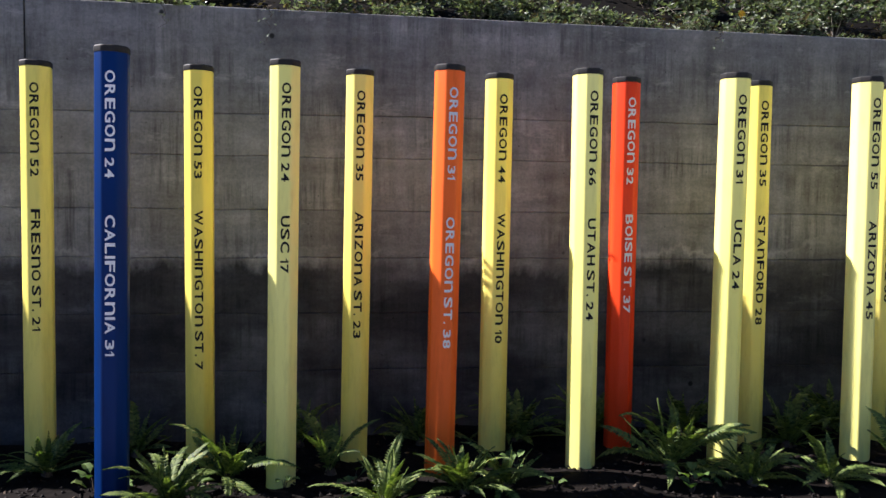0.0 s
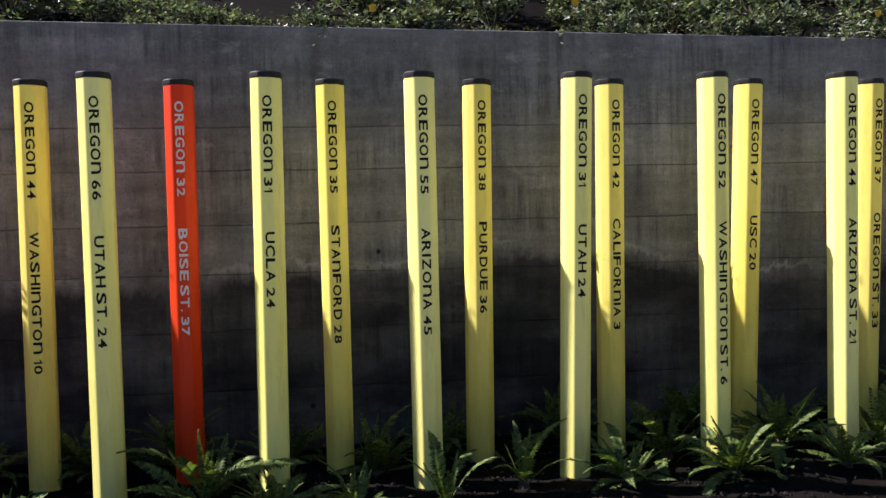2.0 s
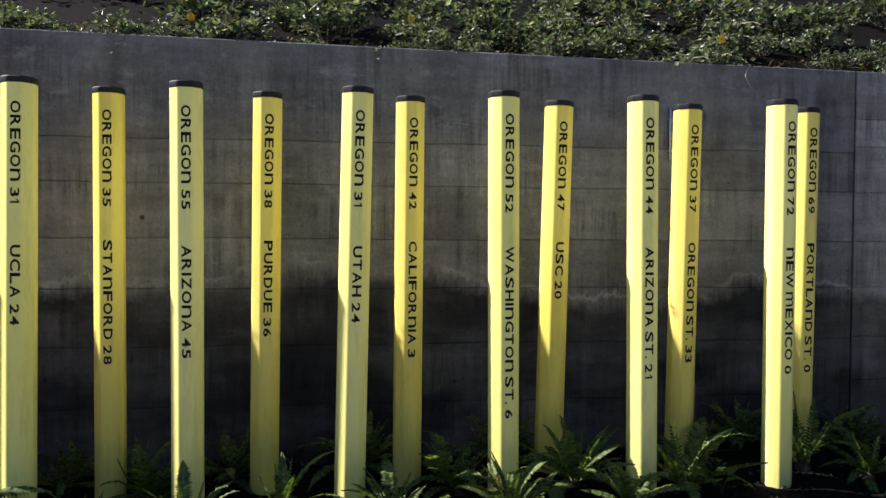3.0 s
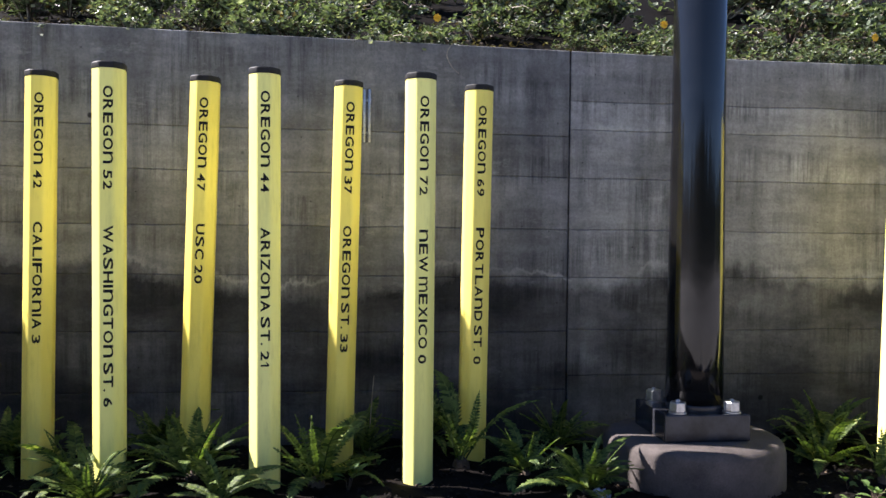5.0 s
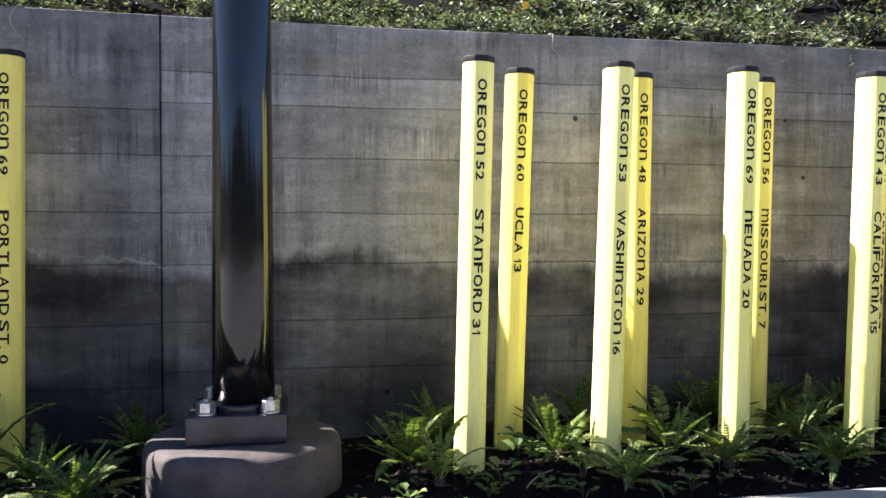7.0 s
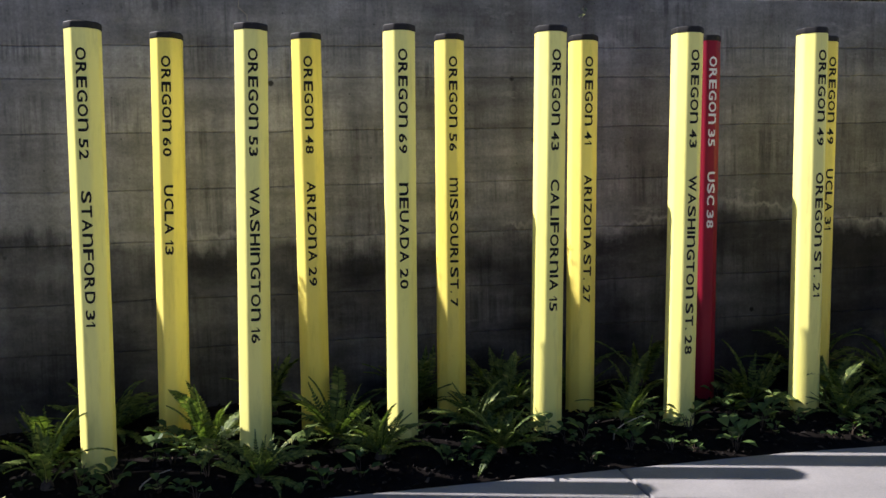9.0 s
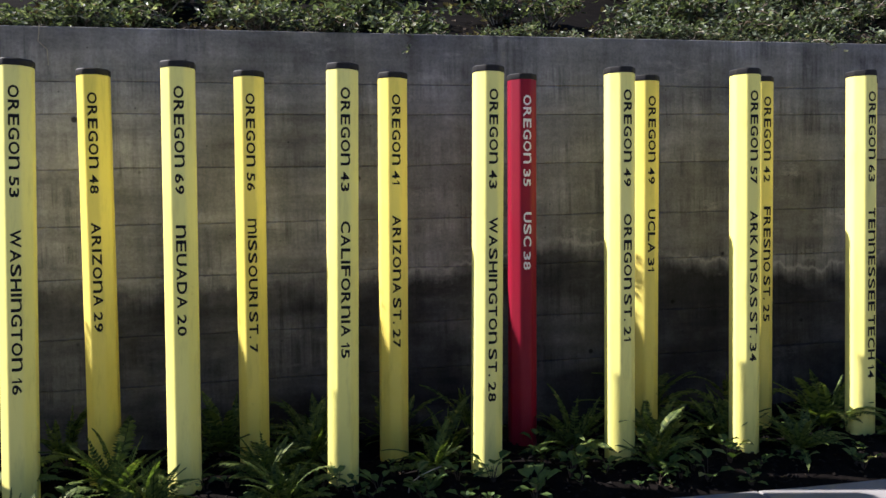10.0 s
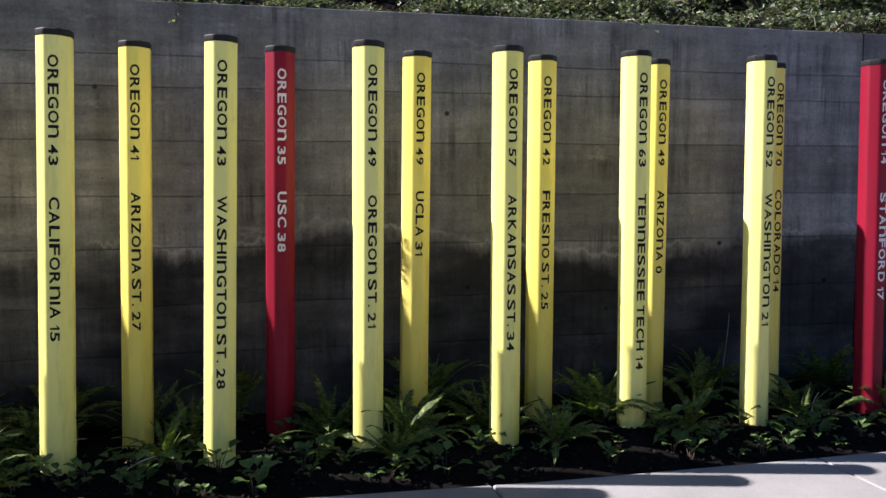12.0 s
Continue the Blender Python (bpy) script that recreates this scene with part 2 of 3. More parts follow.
def child(name, me, parent, m=None, label=""):
    ob = new(name, me)
    ob.parent = parent
    if m is not None:
        ob.matrix_basis = m
    return tagged(ob, label)


def part(name, bm, material, parent, label="", smooth=False):
    return child(name, to_mesh(name, bm, material, smooth), parent, None, label)


def box_bm(size, centre=(0, 0, 0), bevel=0.0, segments=1):
    bm = bmesh.new()
    bmesh.ops.create_cube(bm, size=1)
    bmesh.ops.scale(bm, vec=size, verts=bm.verts)
    bmesh.ops.translate(bm, vec=centre, verts=bm.verts)
    if bevel:
        bmesh.ops.bevel(bm, geom=bm.edges[:], offset=bevel, segments=segments, affect="EDGES", profile=0.5)
    return bm


def lathe_bm(profile, around=48, squash=1.0):
    """A turned shape from rows of radius and height; the first and last rings are closed."""
    bm = bmesh.new()
    rings = []
    for r, z in profile:
        rings.append([bm.verts.new((r * math.cos(a), r * math.sin(a) * squash, z)) for a in (2 * math.pi * k / around for k in range(around))])
    for low, up in zip(rings, rings[1:]):
        for k in range(around):
            bm.faces.new((low[k], low[(k + 1) % around], up[(k + 1) % around], up[k]))
    bm.faces.new(rings[0][::-1])
    bm.faces.new(rings[-1])
    return bm


def tube(points, radius, sides=5):
    """Verts and faces of a thin tapering stem through the points."""
    verts, faces = [], []
    for k, q in enumerate(points):
        q = Vector(q)
        a, b = Vector(points[max(k - 1, 0)]), Vector(points[min(k + 1, len(points) - 1)])
        along = (b - a).normalized()
        side = along.orthogonal().normalized()
        over = along.cross(side)
        r = radius * (1 - 0.6 * k / max(1, len(points) - 1))
        for j in range(sides):
            w = 2 * math.pi * j / sides
            verts.append(tuple(q + side * r * math.cos(w) + over * r * math.sin(w)))
        if k:
            for j in range(sides):
                n0, n1 = (k - 1) * sides, k * sides
                faces.append((n0 + j, n0 + (j + 1) % sides, n1 + (j + 1) % sides, n1 + j))
    return verts, faces


def merged(pieces):
    verts, faces = [], []
    for v, f in pieces:
        base = len(verts)
        verts += v
        faces += [tuple(base + i for i in q) for q in f]
    return verts, faces


# ---- ground ----
WALL_Y = 4.5
rng = random.Random(11)


def soil_height(x, y):
    rise = 0.02 + 0.13 * min(1.0, max(0.0, (x + 1.0) / 6.5))
    rise -= 0.055 * math.exp(-((x - 6.2) / 0.8) ** 2)
    rough = 0.05 * noise.noise((x * 1.7, y * 1.7, 3.1)) + 0.022 * noise.noise((x * 7, y * 7, 1.3))
    fade = min(1.0, max(0.0, (y - kerb_line(x)) / 0.25))
    return 0.055 + (rise - 0.055) * fade + rough * fade - 0.012


def kerb_line(x):
    """The planting bed's front edge, a slow curve."""
    if x >= 6.9:
        return 3.36 + 0.085 * min(1.0, (x - 6.9) / 3.0) ** 0.8 - 0.05 * min(1.0, max(0.0, x - 10.0))
    return 3.36 - 0.40 * min(1.0, (6.9 - x) / 1.4) ** 2


def grid_sheet(name, x0, x1, nx, y_of, ny, z_of, material):
    verts, faces = [], []
    for i in range(nx + 1):
        x = x0 + (x1 - x0) * i / nx
        low, high = y_of(x)
        for j in range(ny + 1):
            y = low + (high - low) * j / ny
            verts.append((x, y, z_of(x, y)))
    for i in range(nx):
        for j in range(ny):
            a = i * (ny + 1) + j
            faces.append((a, a + ny + 1, a + ny + 2, a + 1))
    me = raw_mesh(name, verts, faces, material)
    me.polygons.foreach_set("use_smooth", [True] * len(me.polygons))
    return new(name, me)


ground = new("ground", to_mesh("ground", box_bm((3000, 3000, 0.4), (0, 0, -0.32)), SOIL))
tagged(ground, "dark earth reaching away under the paving", "ground", kind="structure")
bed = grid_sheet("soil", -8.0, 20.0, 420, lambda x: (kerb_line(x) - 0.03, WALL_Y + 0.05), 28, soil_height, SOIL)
tagged(bed, "dark mulched soil of the planting bed", "soil", kind="structure")

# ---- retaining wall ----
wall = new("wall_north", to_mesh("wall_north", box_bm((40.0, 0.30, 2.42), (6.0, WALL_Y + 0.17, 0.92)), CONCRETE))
tagged(wall, "grey board-marked concrete retaining wall with damp stains and painted shade low down", "wall", kind="structure")


def wall_top(x):
    return 2.30 - 0.10 * min(1.0, max(0.0, (x + 1.6) / 7.3)) - 0.012 * min(1.0, max(0.0, x - 5.72))


JOINTS = (-9.5, -1.89, 5.72, 13.33, 20.9)
COURSES = (
    (-0.25, 0.38, 0.69, 0.985, 1.24, 1.52, 1.742),
    (-0.25, 0.38, 0.69, 0.985, 1.24, 1.52, 1.742),
    (-0.25, 0.455, 0.70, 0.985, 1.242, 1.517, 1.778, 1.93),
    (-0.25, 0.455, 0.70, 0.985, 1.242, 1.517, 1.778, 1.93),
)


def course_piece(x0, x1, z0, z1, proud, top):
    """One cast course: a slab with chamfered edges and a slightly wavy face."""
    bm = bmesh.new()
    n = max(4, int((x1 - x0) / 0.12))
    gap, cham = 0.0008, 0.0040
    rows = []
    for i in range(n + 1):
        x = x0 + (x1 - x0) * i / n
        up = wall_top(x) if top else z1
        wave0 = 0.006 * noise.noise((x * 3.1, z0 * 3, 0.5))
        wave1 = 0.006 * noise.noise((x * 3.1, z1 * 3, 0.5))
        y = WALL_Y - proud
        rows.append([bm.verts.new(v) for v in (
            (x, WALL_Y + 0.05, z0 + gap), (x, y + cham, z0 + gap + wave0), (x, y, z0 + gap + cham + wave0),
            (x, y, up - gap - cham + (0 if top else wave1)), (x, y + cham, up - gap + (0 if top else wave1)), (x, WALL_Y + 0.05, up - gap))])
    for a, b in zip(rows, rows[1:]):
        for k in range(5):
            bm.faces.new((a[k], b[k], b[k + 1], a[k + 1]))
    bm.faces.new(rows[0])
    bm.faces.new(rows[-1][::-1])
    return bm


def board_ends(x0, x1):
    """Where one course is broken into form boards, at uneven lengths."""
    ends = [x0]
    while x1 - ends[-1] > 2.2:
        ends.append(ends[-1] + rng.uniform(0.85, 1.9))
    return ends + [x1]


for k, levels in enumerate(COURSES):
    for j, z0 in enumerate(levels):
        last = j == len(levels) - 1
        z1 = wall_top(JOINTS[k]) if last else levels[j + 1]
        ends = board_ends(JOINTS[k] + 0.005, JOINTS[k + 1] - 0.005)
        proud = 0.003 + 0.002 * rng.random()
        for x0, x1 in zip(ends, ends[1:]):
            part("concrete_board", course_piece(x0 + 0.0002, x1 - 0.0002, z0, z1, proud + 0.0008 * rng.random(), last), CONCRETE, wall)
# coping: the flat top behind the face, following its fall
coping = grid_sheet("coping", -9.5, 20.9, 120, lambda x: (WALL_Y - 0.001, WALL_Y + 0.30), 2, lambda x, y: wall_top(x) - 0.0005, CONCRETE)
tagged(coping, "weathered flat top of the concrete retaining wall", "wall top", kind="structure")


# ---- bank above the wall ----
def bank_height(x, y):
    return wall_top(x) - 0.03 + 0.42 * max(0.0, y - WALL_Y - 0.2) + 0.06 * noise.noise((x * 1.3, y * 1.3, 8.0))


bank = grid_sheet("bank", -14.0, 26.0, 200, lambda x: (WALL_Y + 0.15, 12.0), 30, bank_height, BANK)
tagged(bank, "soil bank rising behind the retaining wall, coloured dark for shade between plants", "bank", kind="structure")
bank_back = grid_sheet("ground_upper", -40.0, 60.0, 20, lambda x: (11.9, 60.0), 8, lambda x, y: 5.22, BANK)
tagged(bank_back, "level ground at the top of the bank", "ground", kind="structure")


# ---- paving in front of the bed ----
paving = new("pavement", to_mesh("pavement", box_bm((80.0, 21.4, 0.1), (6.0, -7.9, -0.02)), PAVING))
tagged(paving, "pale sunlit concrete walkway beside the planting bed", "pavement", kind="structure")


def slab_bm(x0, x1, y0, edge):
    """One cast slab with a chamfered rim; its far side follows the bed when edge is set."""
    bm = bmesh.new()
    n = 8 if edge else 1
    z, c, g = 0.06, 0.006, 0.004
    low, up = [], []
    outline = [(x0 + g, y0 + g), (x1 - g, y0 + g)]
    for i in range(n + 1):
        x = x1 - g - (x1 - x0 - 2 * g) * i / n
        outline.append((x, kerb_line(x) if edge else y0 + 1.5 - g))
    cx, cy = sum(p[0] for p in outline) / len(outline), sum(p[1] for p in outline) / len(outline)
    base = [bm.verts.new((x, y, -0.05)) for x, y in outline]
    rim = [bm.verts.new((x, y, z - c)) for x, y in outline]
    top = [bm.verts.new((x + c * (1 if cx > x else -1), y + c * (1 if cy > y else -1), z)) for x, y in outline]
    m = len(outline)
    for k in range(m):
        for a, b in ((base, rim), (rim, top)):
            bm.faces.new((a[k], a[(k + 1) % m], b[(k + 1) % m], b[k]))
    bm.faces.new(top)
    return bm


for k in range(16):
    x0 = -6.0 + 1.52 * k
    part("slab", slab_bm(x0, x0 + 1.52, 2.0, True), PAVING, paving)
    for r in range(3):
        part("slab", slab_bm(x0, x0 + 1.52, 2.0 - 1.5 * (r + 1), False), PAVING, paving)

# ---- closing distance behind the walkway ----
def tree_line(x0, y0, x1, y1):
    """A thick dark screen with an uneven top."""
    bm = bmesh.new()
    n = 60
    side = Vector((y0 - y1, x1 - x0, 0)).normalized() * 1.5
    rows = []
    for i in range(n + 1):
        at = Vector((x0 + (x1 - x0) * i / n, y0 + (y1 - y0) * i / n, 0))
        h = 4.6 + 1.6 * noise.noise(at * 0.21) + 1.0 * noise.noise(at * 0.9)
        rows.append([bm.verts.new(at + side * s + Vector((0, 0, z))) for s, z in ((-1, -0.3), (-0.8, h * 0.8), (0, h), (0.8, h * 0.8), (1, -0.3))])
    for a, b in zip(rows, rows[1:]):
        for k in range(4):
            bm.faces.new((a[k], b[k], b[k + 1], a[k + 1]))
    return bm


for k, ends in enumerate(((-34.0, -21.0, 44.0, -21.0), (-30.0, -21.0, -30.0, 4.0), (42.0, -21.0, 42.0, 4.0))):
    hedge = new("backdrop", to_mesh("backdrop", tree_line(*ends), HEDGE))
    tagged(hedge, "dark line of trees across the walkway", "backdrop", kind="structure")

# ---- lettering ----
GLYPHS = {}
NARROW = {"I": 0.24, ".": 0.2, "1": 0.38, "W": 1.42, "M": 1.35, "N": 1.08, "O": 1.06, "T": 0.95, "L": 0.9, "F": 0.92, "E": 0.95}
SHAPES = {"N": "n", "W": "w", "M": "m", "V": "U"}


def glyph(ch):
    """The built-in font's outline of a sign, scaled into a unit square."""
    if ch == "1":
        # a thin stem with a slanted flag
        return np.array([(0.58, 0.0), (1.0, 0.0), (1.0, 1.0), (0.62, 1.0), (0.0, 0.72), (0.0, 0.58), (0.58, 0.80)]), [(0, 1, 2, 3, 6), (3, 4, 5, 6)]
    if ch not in GLYPHS:
        curve = bpy.data.curves.new("glyph", "FONT")
        curve.body = SHAPES.get(ch, ch)
        curve.resolution_u = 3
        curve.offset = 0.0 if ch in "1NWM" else 0.022
        ob = new("glyph", curve)
        me = bpy.data.meshes.new_from_object(ob.evaluated_get(bpy.context.evaluated_depsgraph_get()))
        v = np.array([q.co[:2] for q in me.vertices])
        low, high = v.min(0), v.max(0)
        v = (v - low) / (high - low)
        GLYPHS[ch] = (v, [tuple(q.vertices) for q in me.polygons])
        bpy.data.objects.remove(ob)
        bpy.data.curves.remove(curve)
        bpy.data.meshes.remove(me)
    return GLYPHS[ch]


LETTERS = {}


def letter_mesh(ch, ink):
    key = (ch, ink.name)
    if key not in LETTERS:
        v, f = glyph(ch)
        LETTERS[key] = raw_mesh("letter", [(q[1], 0.0, -q[0]) for q in v], f, ink)
    return LETTERS[key]


def lettering(post, words, top, ink, face_y, wide=0.0455, tall=0.0390, gap=0.008, shift=0.006):
    """A line of signs that runs down the post's front face, each a part of the post."""
    along, number = 0.0, False
    for ch in words:
        if ch == " ":
            along += 0.013
            continue
        if ch.isdigit() and not number:
            number = True
            along += 0.005
        w = wide * NARROW.get(ch, 0.8 if ch.isdigit() else 1.0)
        h = tall * (0.2 if ch == "." else 0.9 if ch.isdigit() else 1.0)
        child("letter", letter_mesh(ch, ink), post, Matrix.Translation((shift - tall / 2, face_y, top - along)) @ Matrix.Diagonal((h, 1, w, 1)))
        along += w + gap


# ---- score posts ----
SIDES = 8
APOTHEM = 0.0652
RADIUS = APOTHEM / math.cos(math.pi / SIDES)


def section(grow, soft, around=3):
    """Outline of an eight-sided tube with rounded corners, one flat towards -y."""
    pts = []
    r = RADIUS + grow
    half = math.pi / SIDES
    for k in range(SIDES):
        a = 2 * half * (k + 0.5)
        inner = r - soft / math.cos(half)
        for j in range(around + 1):
            b = a + half * (2 * j / around - 1)
            pts.append((inner * math.cos(a) + soft * math.cos(b), inner * math.sin(a) + soft * math.sin(b)))
    return pts


def prism_bm(rows):
    """Stacked outlines of equal count, closed above and below."""
    bm = bmesh.new()
    rings = [[bm.verts.new((x, y, z)) for x, y in outline] for outline, z in rows]
    m = len(rings[0])
    for a, b in zip(rings, rings[1:]):
        for k in range(m):
            bm.faces.new((a[k], a[(k + 1) % m], b[(k + 1) % m], b[k]))
    bm.faces.new(rings[0][::-1])
    bm.faces.new(rings[-1])
    return bm


def flat_shade_long(me):
    """Smooth round corners, flat sides."""
    me.polygons.foreach_set("use_smooth", [True] * len(me.polygons))
    me.set_sharp_from_angle(angle=radians(30))
    return me


SHAFTS, CAPS = {}, {}
for shade, mat in SHELLS.items():
    outline = section(0.0, 0.026, 5)
    rows = [(outline, -0.35)] + [(outline, z) for z in (0.0, 0.6, 1.2)] + [(outline, 1.876)]
    SHAFTS[shade] = flat_shade_long(to_mesh("shaft", prism_bm(rows), mat))
CAPS["black"] = flat_shade_long(to_mesh("cap", prism_bm([
    (section(0.0012, 0.026, 5), 1.872), (section(0.0022, 0.026, 5), 1.874), (section(0.0022, 0.026, 5), 1.8945),
    (section(-0.001, 0.024, 5), 1.899), (section(-0.012, 0.020, 5), 1.900)]), CAP_BLACK))

FRONT_Y, BACK_Y = 3.775, 4.083
COLOUR_WORDS = {"yellow": "pale yellow", "golden": "warm yellow", "orange": "orange", "vermilion": "red-orange", "blue": "deep blue", "crimson": "crimson"}


def score_post(x, y, lift, lean, shade, score, rival):
    post = new("score_post")
    yaw = rng.uniform(0.0, 7.0) if x < 6 else rng.uniform(-2.0, 4.0)
    post.matrix_world = pose(x - lean * 1.25, y, lift, rng.uniform(-0.15, 0.15), math.degrees(math.atan(lean)), yaw)
    tagged(post, f"{COLOUR_WORDS[shade]} eight-sided plastic post lettered {score} {rival}", "post", "score posts")
    child("shaft", SHAFTS[shade], post)
    child("cap", CAPS["black"], post, None, "black rubber end cap")
    ink = {"orange": INK_SILVER, "vermilion": INK_SILVER, "blue": INK_WHITE, "crimson": INK_WHITE}.get(shade, INK_BLACK)
    lettering(post, score, 1.797, ink, -APOTHEM - 0.0011)
    lettering(post, rival, 1.222 if x < 6 else 1.248, ink, -APOTHEM - 0.0011, 0.0482)
    return post


FRONT = (
    (-1.208, 0.0115, "blue", "OREGON 24", "CALIFORNIA 31"),
    (-0.536, 0.0109, "yellow", "OREGON 24", "USC 17"),
    (0.188, 0.0177, "orange", "OREGON 31", "OREGON ST. 38"),
    (0.834, 0.0015, "yellow", "OREGON 66", "UTAH ST. 24"),
    (1.534, 0.0082, "yellow", "OREGON 31", "UCLA 24"),
    (2.197, -0.0027, "yellow", "OREGON 55", "ARIZONA 45"),
    (2.896, 0.0166, "yellow", "OREGON 31", "UTAH 24"),
    (3.550, -0.0072, "yellow", "OREGON 52", "WASHINGTON ST. 6"),
    (4.191, -0.0087, "yellow", "OREGON 44", "ARIZONA ST. 21"),
    (4.856, -0.0030, "yellow", "OREGON 72", "NEW MEXICO 0"),
    (7.130, 0.0209, "yellow", "OREGON 52", "STANFORD 31"),
    (7.763, 0.0307, "yellow", "OREGON 53", "WASHINGTON 16"),
    (8.371, 0.0196, "yellow", "OREGON 69", "NEVADA 20"),
    (9.023, 0.0266, "yellow", "OREGON 43", "CALIFORNIA 15"),
    (9.655, 0.0257, "yellow", "OREGON 43", "WASHINGTON ST. 28"),
    (10.270, 0.0121, "yellow", "OREGON 49", "OREGON ST. 21"),
    (10.894, 0.0078, "yellow", "OREGON 57", "ARKANSAS ST. 34"),
    (11.516, 0.0006, "yellow", "OREGON 63", "TENNESSEE TECH 14"),
    (12.171, 0.0011, "yellow", "OREGON 52", "WASHINGTON 21"),
    (12.811, -0.0092, "crimson", "OREGON 14", "STANFORD 17"),
)
BACK = (
    (-1.688, 0.0044, "golden", "OREGON 52", "FRESNO ST. 21"),
    (-0.956, 0.0011, "golden", "OREGON 53", "WASHINGTON ST. 7"),
    (-0.208, 0.0130, "golden", "OREGON 35", "ARIZONA ST. 23"),
    (0.473, 0.0076, "golden", "OREGON 44", "WASHINGTON 10"),
    (1.118, 0.0047, "vermilion", "OREGON 32", "BOISE ST. 37"),
    (1.808, -0.0016, "golden", "OREGON 35", "STANFORD 28"),
    (2.500, 0.0077, "golden", "OREGON 38", "PURDUE 36"),
    (3.161, 0.0044, "golden", "OREGON 42", "CALIFORNIA 3"),
    (3.871, 0.0219, "golden", "OREGON 47", "USC 20"),
    (4.531, 0.0162, "golden", "OREGON 37", "OREGON ST. 33"),
    (5.156, 0.0097, "golden", "OREGON 69", "PORTLAND ST. 0"),
    (7.392, 0.0293, "golden", "OREGON 60", "UCLA 13"),
    (7.998, 0.0113, "golden", "OREGON 48", "ARIZONA 29"),
    (8.642, 0.0171, "golden", "OREGON 56", "MISSOURI ST. 7"),
    (9.283, 0.0208, "golden", "OREGON 41", "ARIZONA ST. 27"),
    (9.907, 0.0166, "crimson", "OREGON 35", "USC 38"),
    (10.540, 0.0168, "golden", "OREGON 49", "UCLA 31"),
    (11.167, 0.0081, "golden", "OREGON 42", "FRESNO ST. 25"),
    (11.772, 0.0087, "golden", "OREGON 49", "ARIZONA 0"),
    (12.437, -0.0045, "golden", "OREGON 70", "COLORADO 14"),
)
for x, lean, shade, score, rival in FRONT:
    score_post(x, FRONT_Y - (0.21 if shade == "blue" else 0.0), 0.0, lean, shade, score, rival)
for x, lean, shade, score, rival in BACK:
    score_post(x, BACK_Y, 0.016, lean, shade, score, rival)

# ---- lamp pole on its plinth ----
POLE_X, POLE_Y = 6.151, 3.835
plinth = new("pole_plinth")
drum = part("drum", lathe_bm([(0.408, -0.25), (0.408, 0.0), (0.410, 0.12), (0.407, 0.240), (0.402, 0.262)], 72), PLINTH, plinth)
rim = part("rim", lathe_bm([(0.4022, 0.2610), (0.399, 0.270), (0.390, 0.282), (0.370, 0.293), (0.29, 0.298), (0.0005, 0.300)], 72), PLINTH, plinth, "worn rounded concrete rim")
for piece in (drum, rim):
    flat_shade_long(piece.data)
plinth.location = (6.152, 3.85, 0)
tagged(plinth, "round pinkish concrete plinth with a worn rounded rim", "plinth")
pole = new("lamp_pole")
pole.location = (POLE_X, POLE_Y, 0.300)
tagged(pole, "gloss black steel lamp pole bolted to a plinth", "lamp pole")
part("shaft", lathe_bm([(0.1295, 0.12), (0.128, 0.5), (0.119, 1.70), (0.108, 4.2), (0.095, 7.0)], 64), POLE_BLACK, pole, "", True)
part("base_collar", lathe_bm([(0.146, 0.119), (0.146, 0.140), (0.142, 0.146), (0.131, 0.148)], 64), PLATE_BLACK, pole)
base = part("base_box", box_bm((0.395, 0.38, 0.120), (-0.016, 0, 0.060), 0.006, 2), PLATE_BLACK, pole, "scuffed black steel base")
for sx in (-1, 1):
    for sy in (-1, 1):
        at = Matrix.Translation((-0.012 + sx * 0.126, sy * 0.145, 0.121))
        nut = child("bolt", to_mesh("bolt", lathe_bm([(0.011, 0.0), (0.011, 0.056), (0.008, 0.060)], 12), ZINC), pole, at, "galvanised anchor bolt")
        child("nut", flat_shade_long(to_mesh("nut", lathe_bm([(0.034, 0.006), (0.038, 0.010), (0.038, 0.046), (0.034, 0.050)], 6), ZINC)), nut)
        child("washer", to_mesh("washer", lathe_bm([(0.040, 0.0), (0.040, 0.006)], 20), ZINC), nut)

# ---- bracket on the wall ----
bracket = new("wall_bracket")
bracket.location = (4.634, WALL_Y - 0.005, 1.68)
tagged(bracket, "two short galvanised rods fixed upright to the wall", "bracket")
for dx in (-0.012, 0.014):
    rod = part("rod", lathe_bm([(0.0065, 0.0), (0.0075, 0.004), (0.0075, 0.27), (0.0065, 0.275)], 12), ZINC, bracket, "", True)
    rod.location = (dx, -0.012, 0)
for z in (0.05, 0.22):
    clip = part("clip", box_bm((0.046, 0.010, 0.012), (0.001, -0.003, z), 0.002), ZINC, bracket)


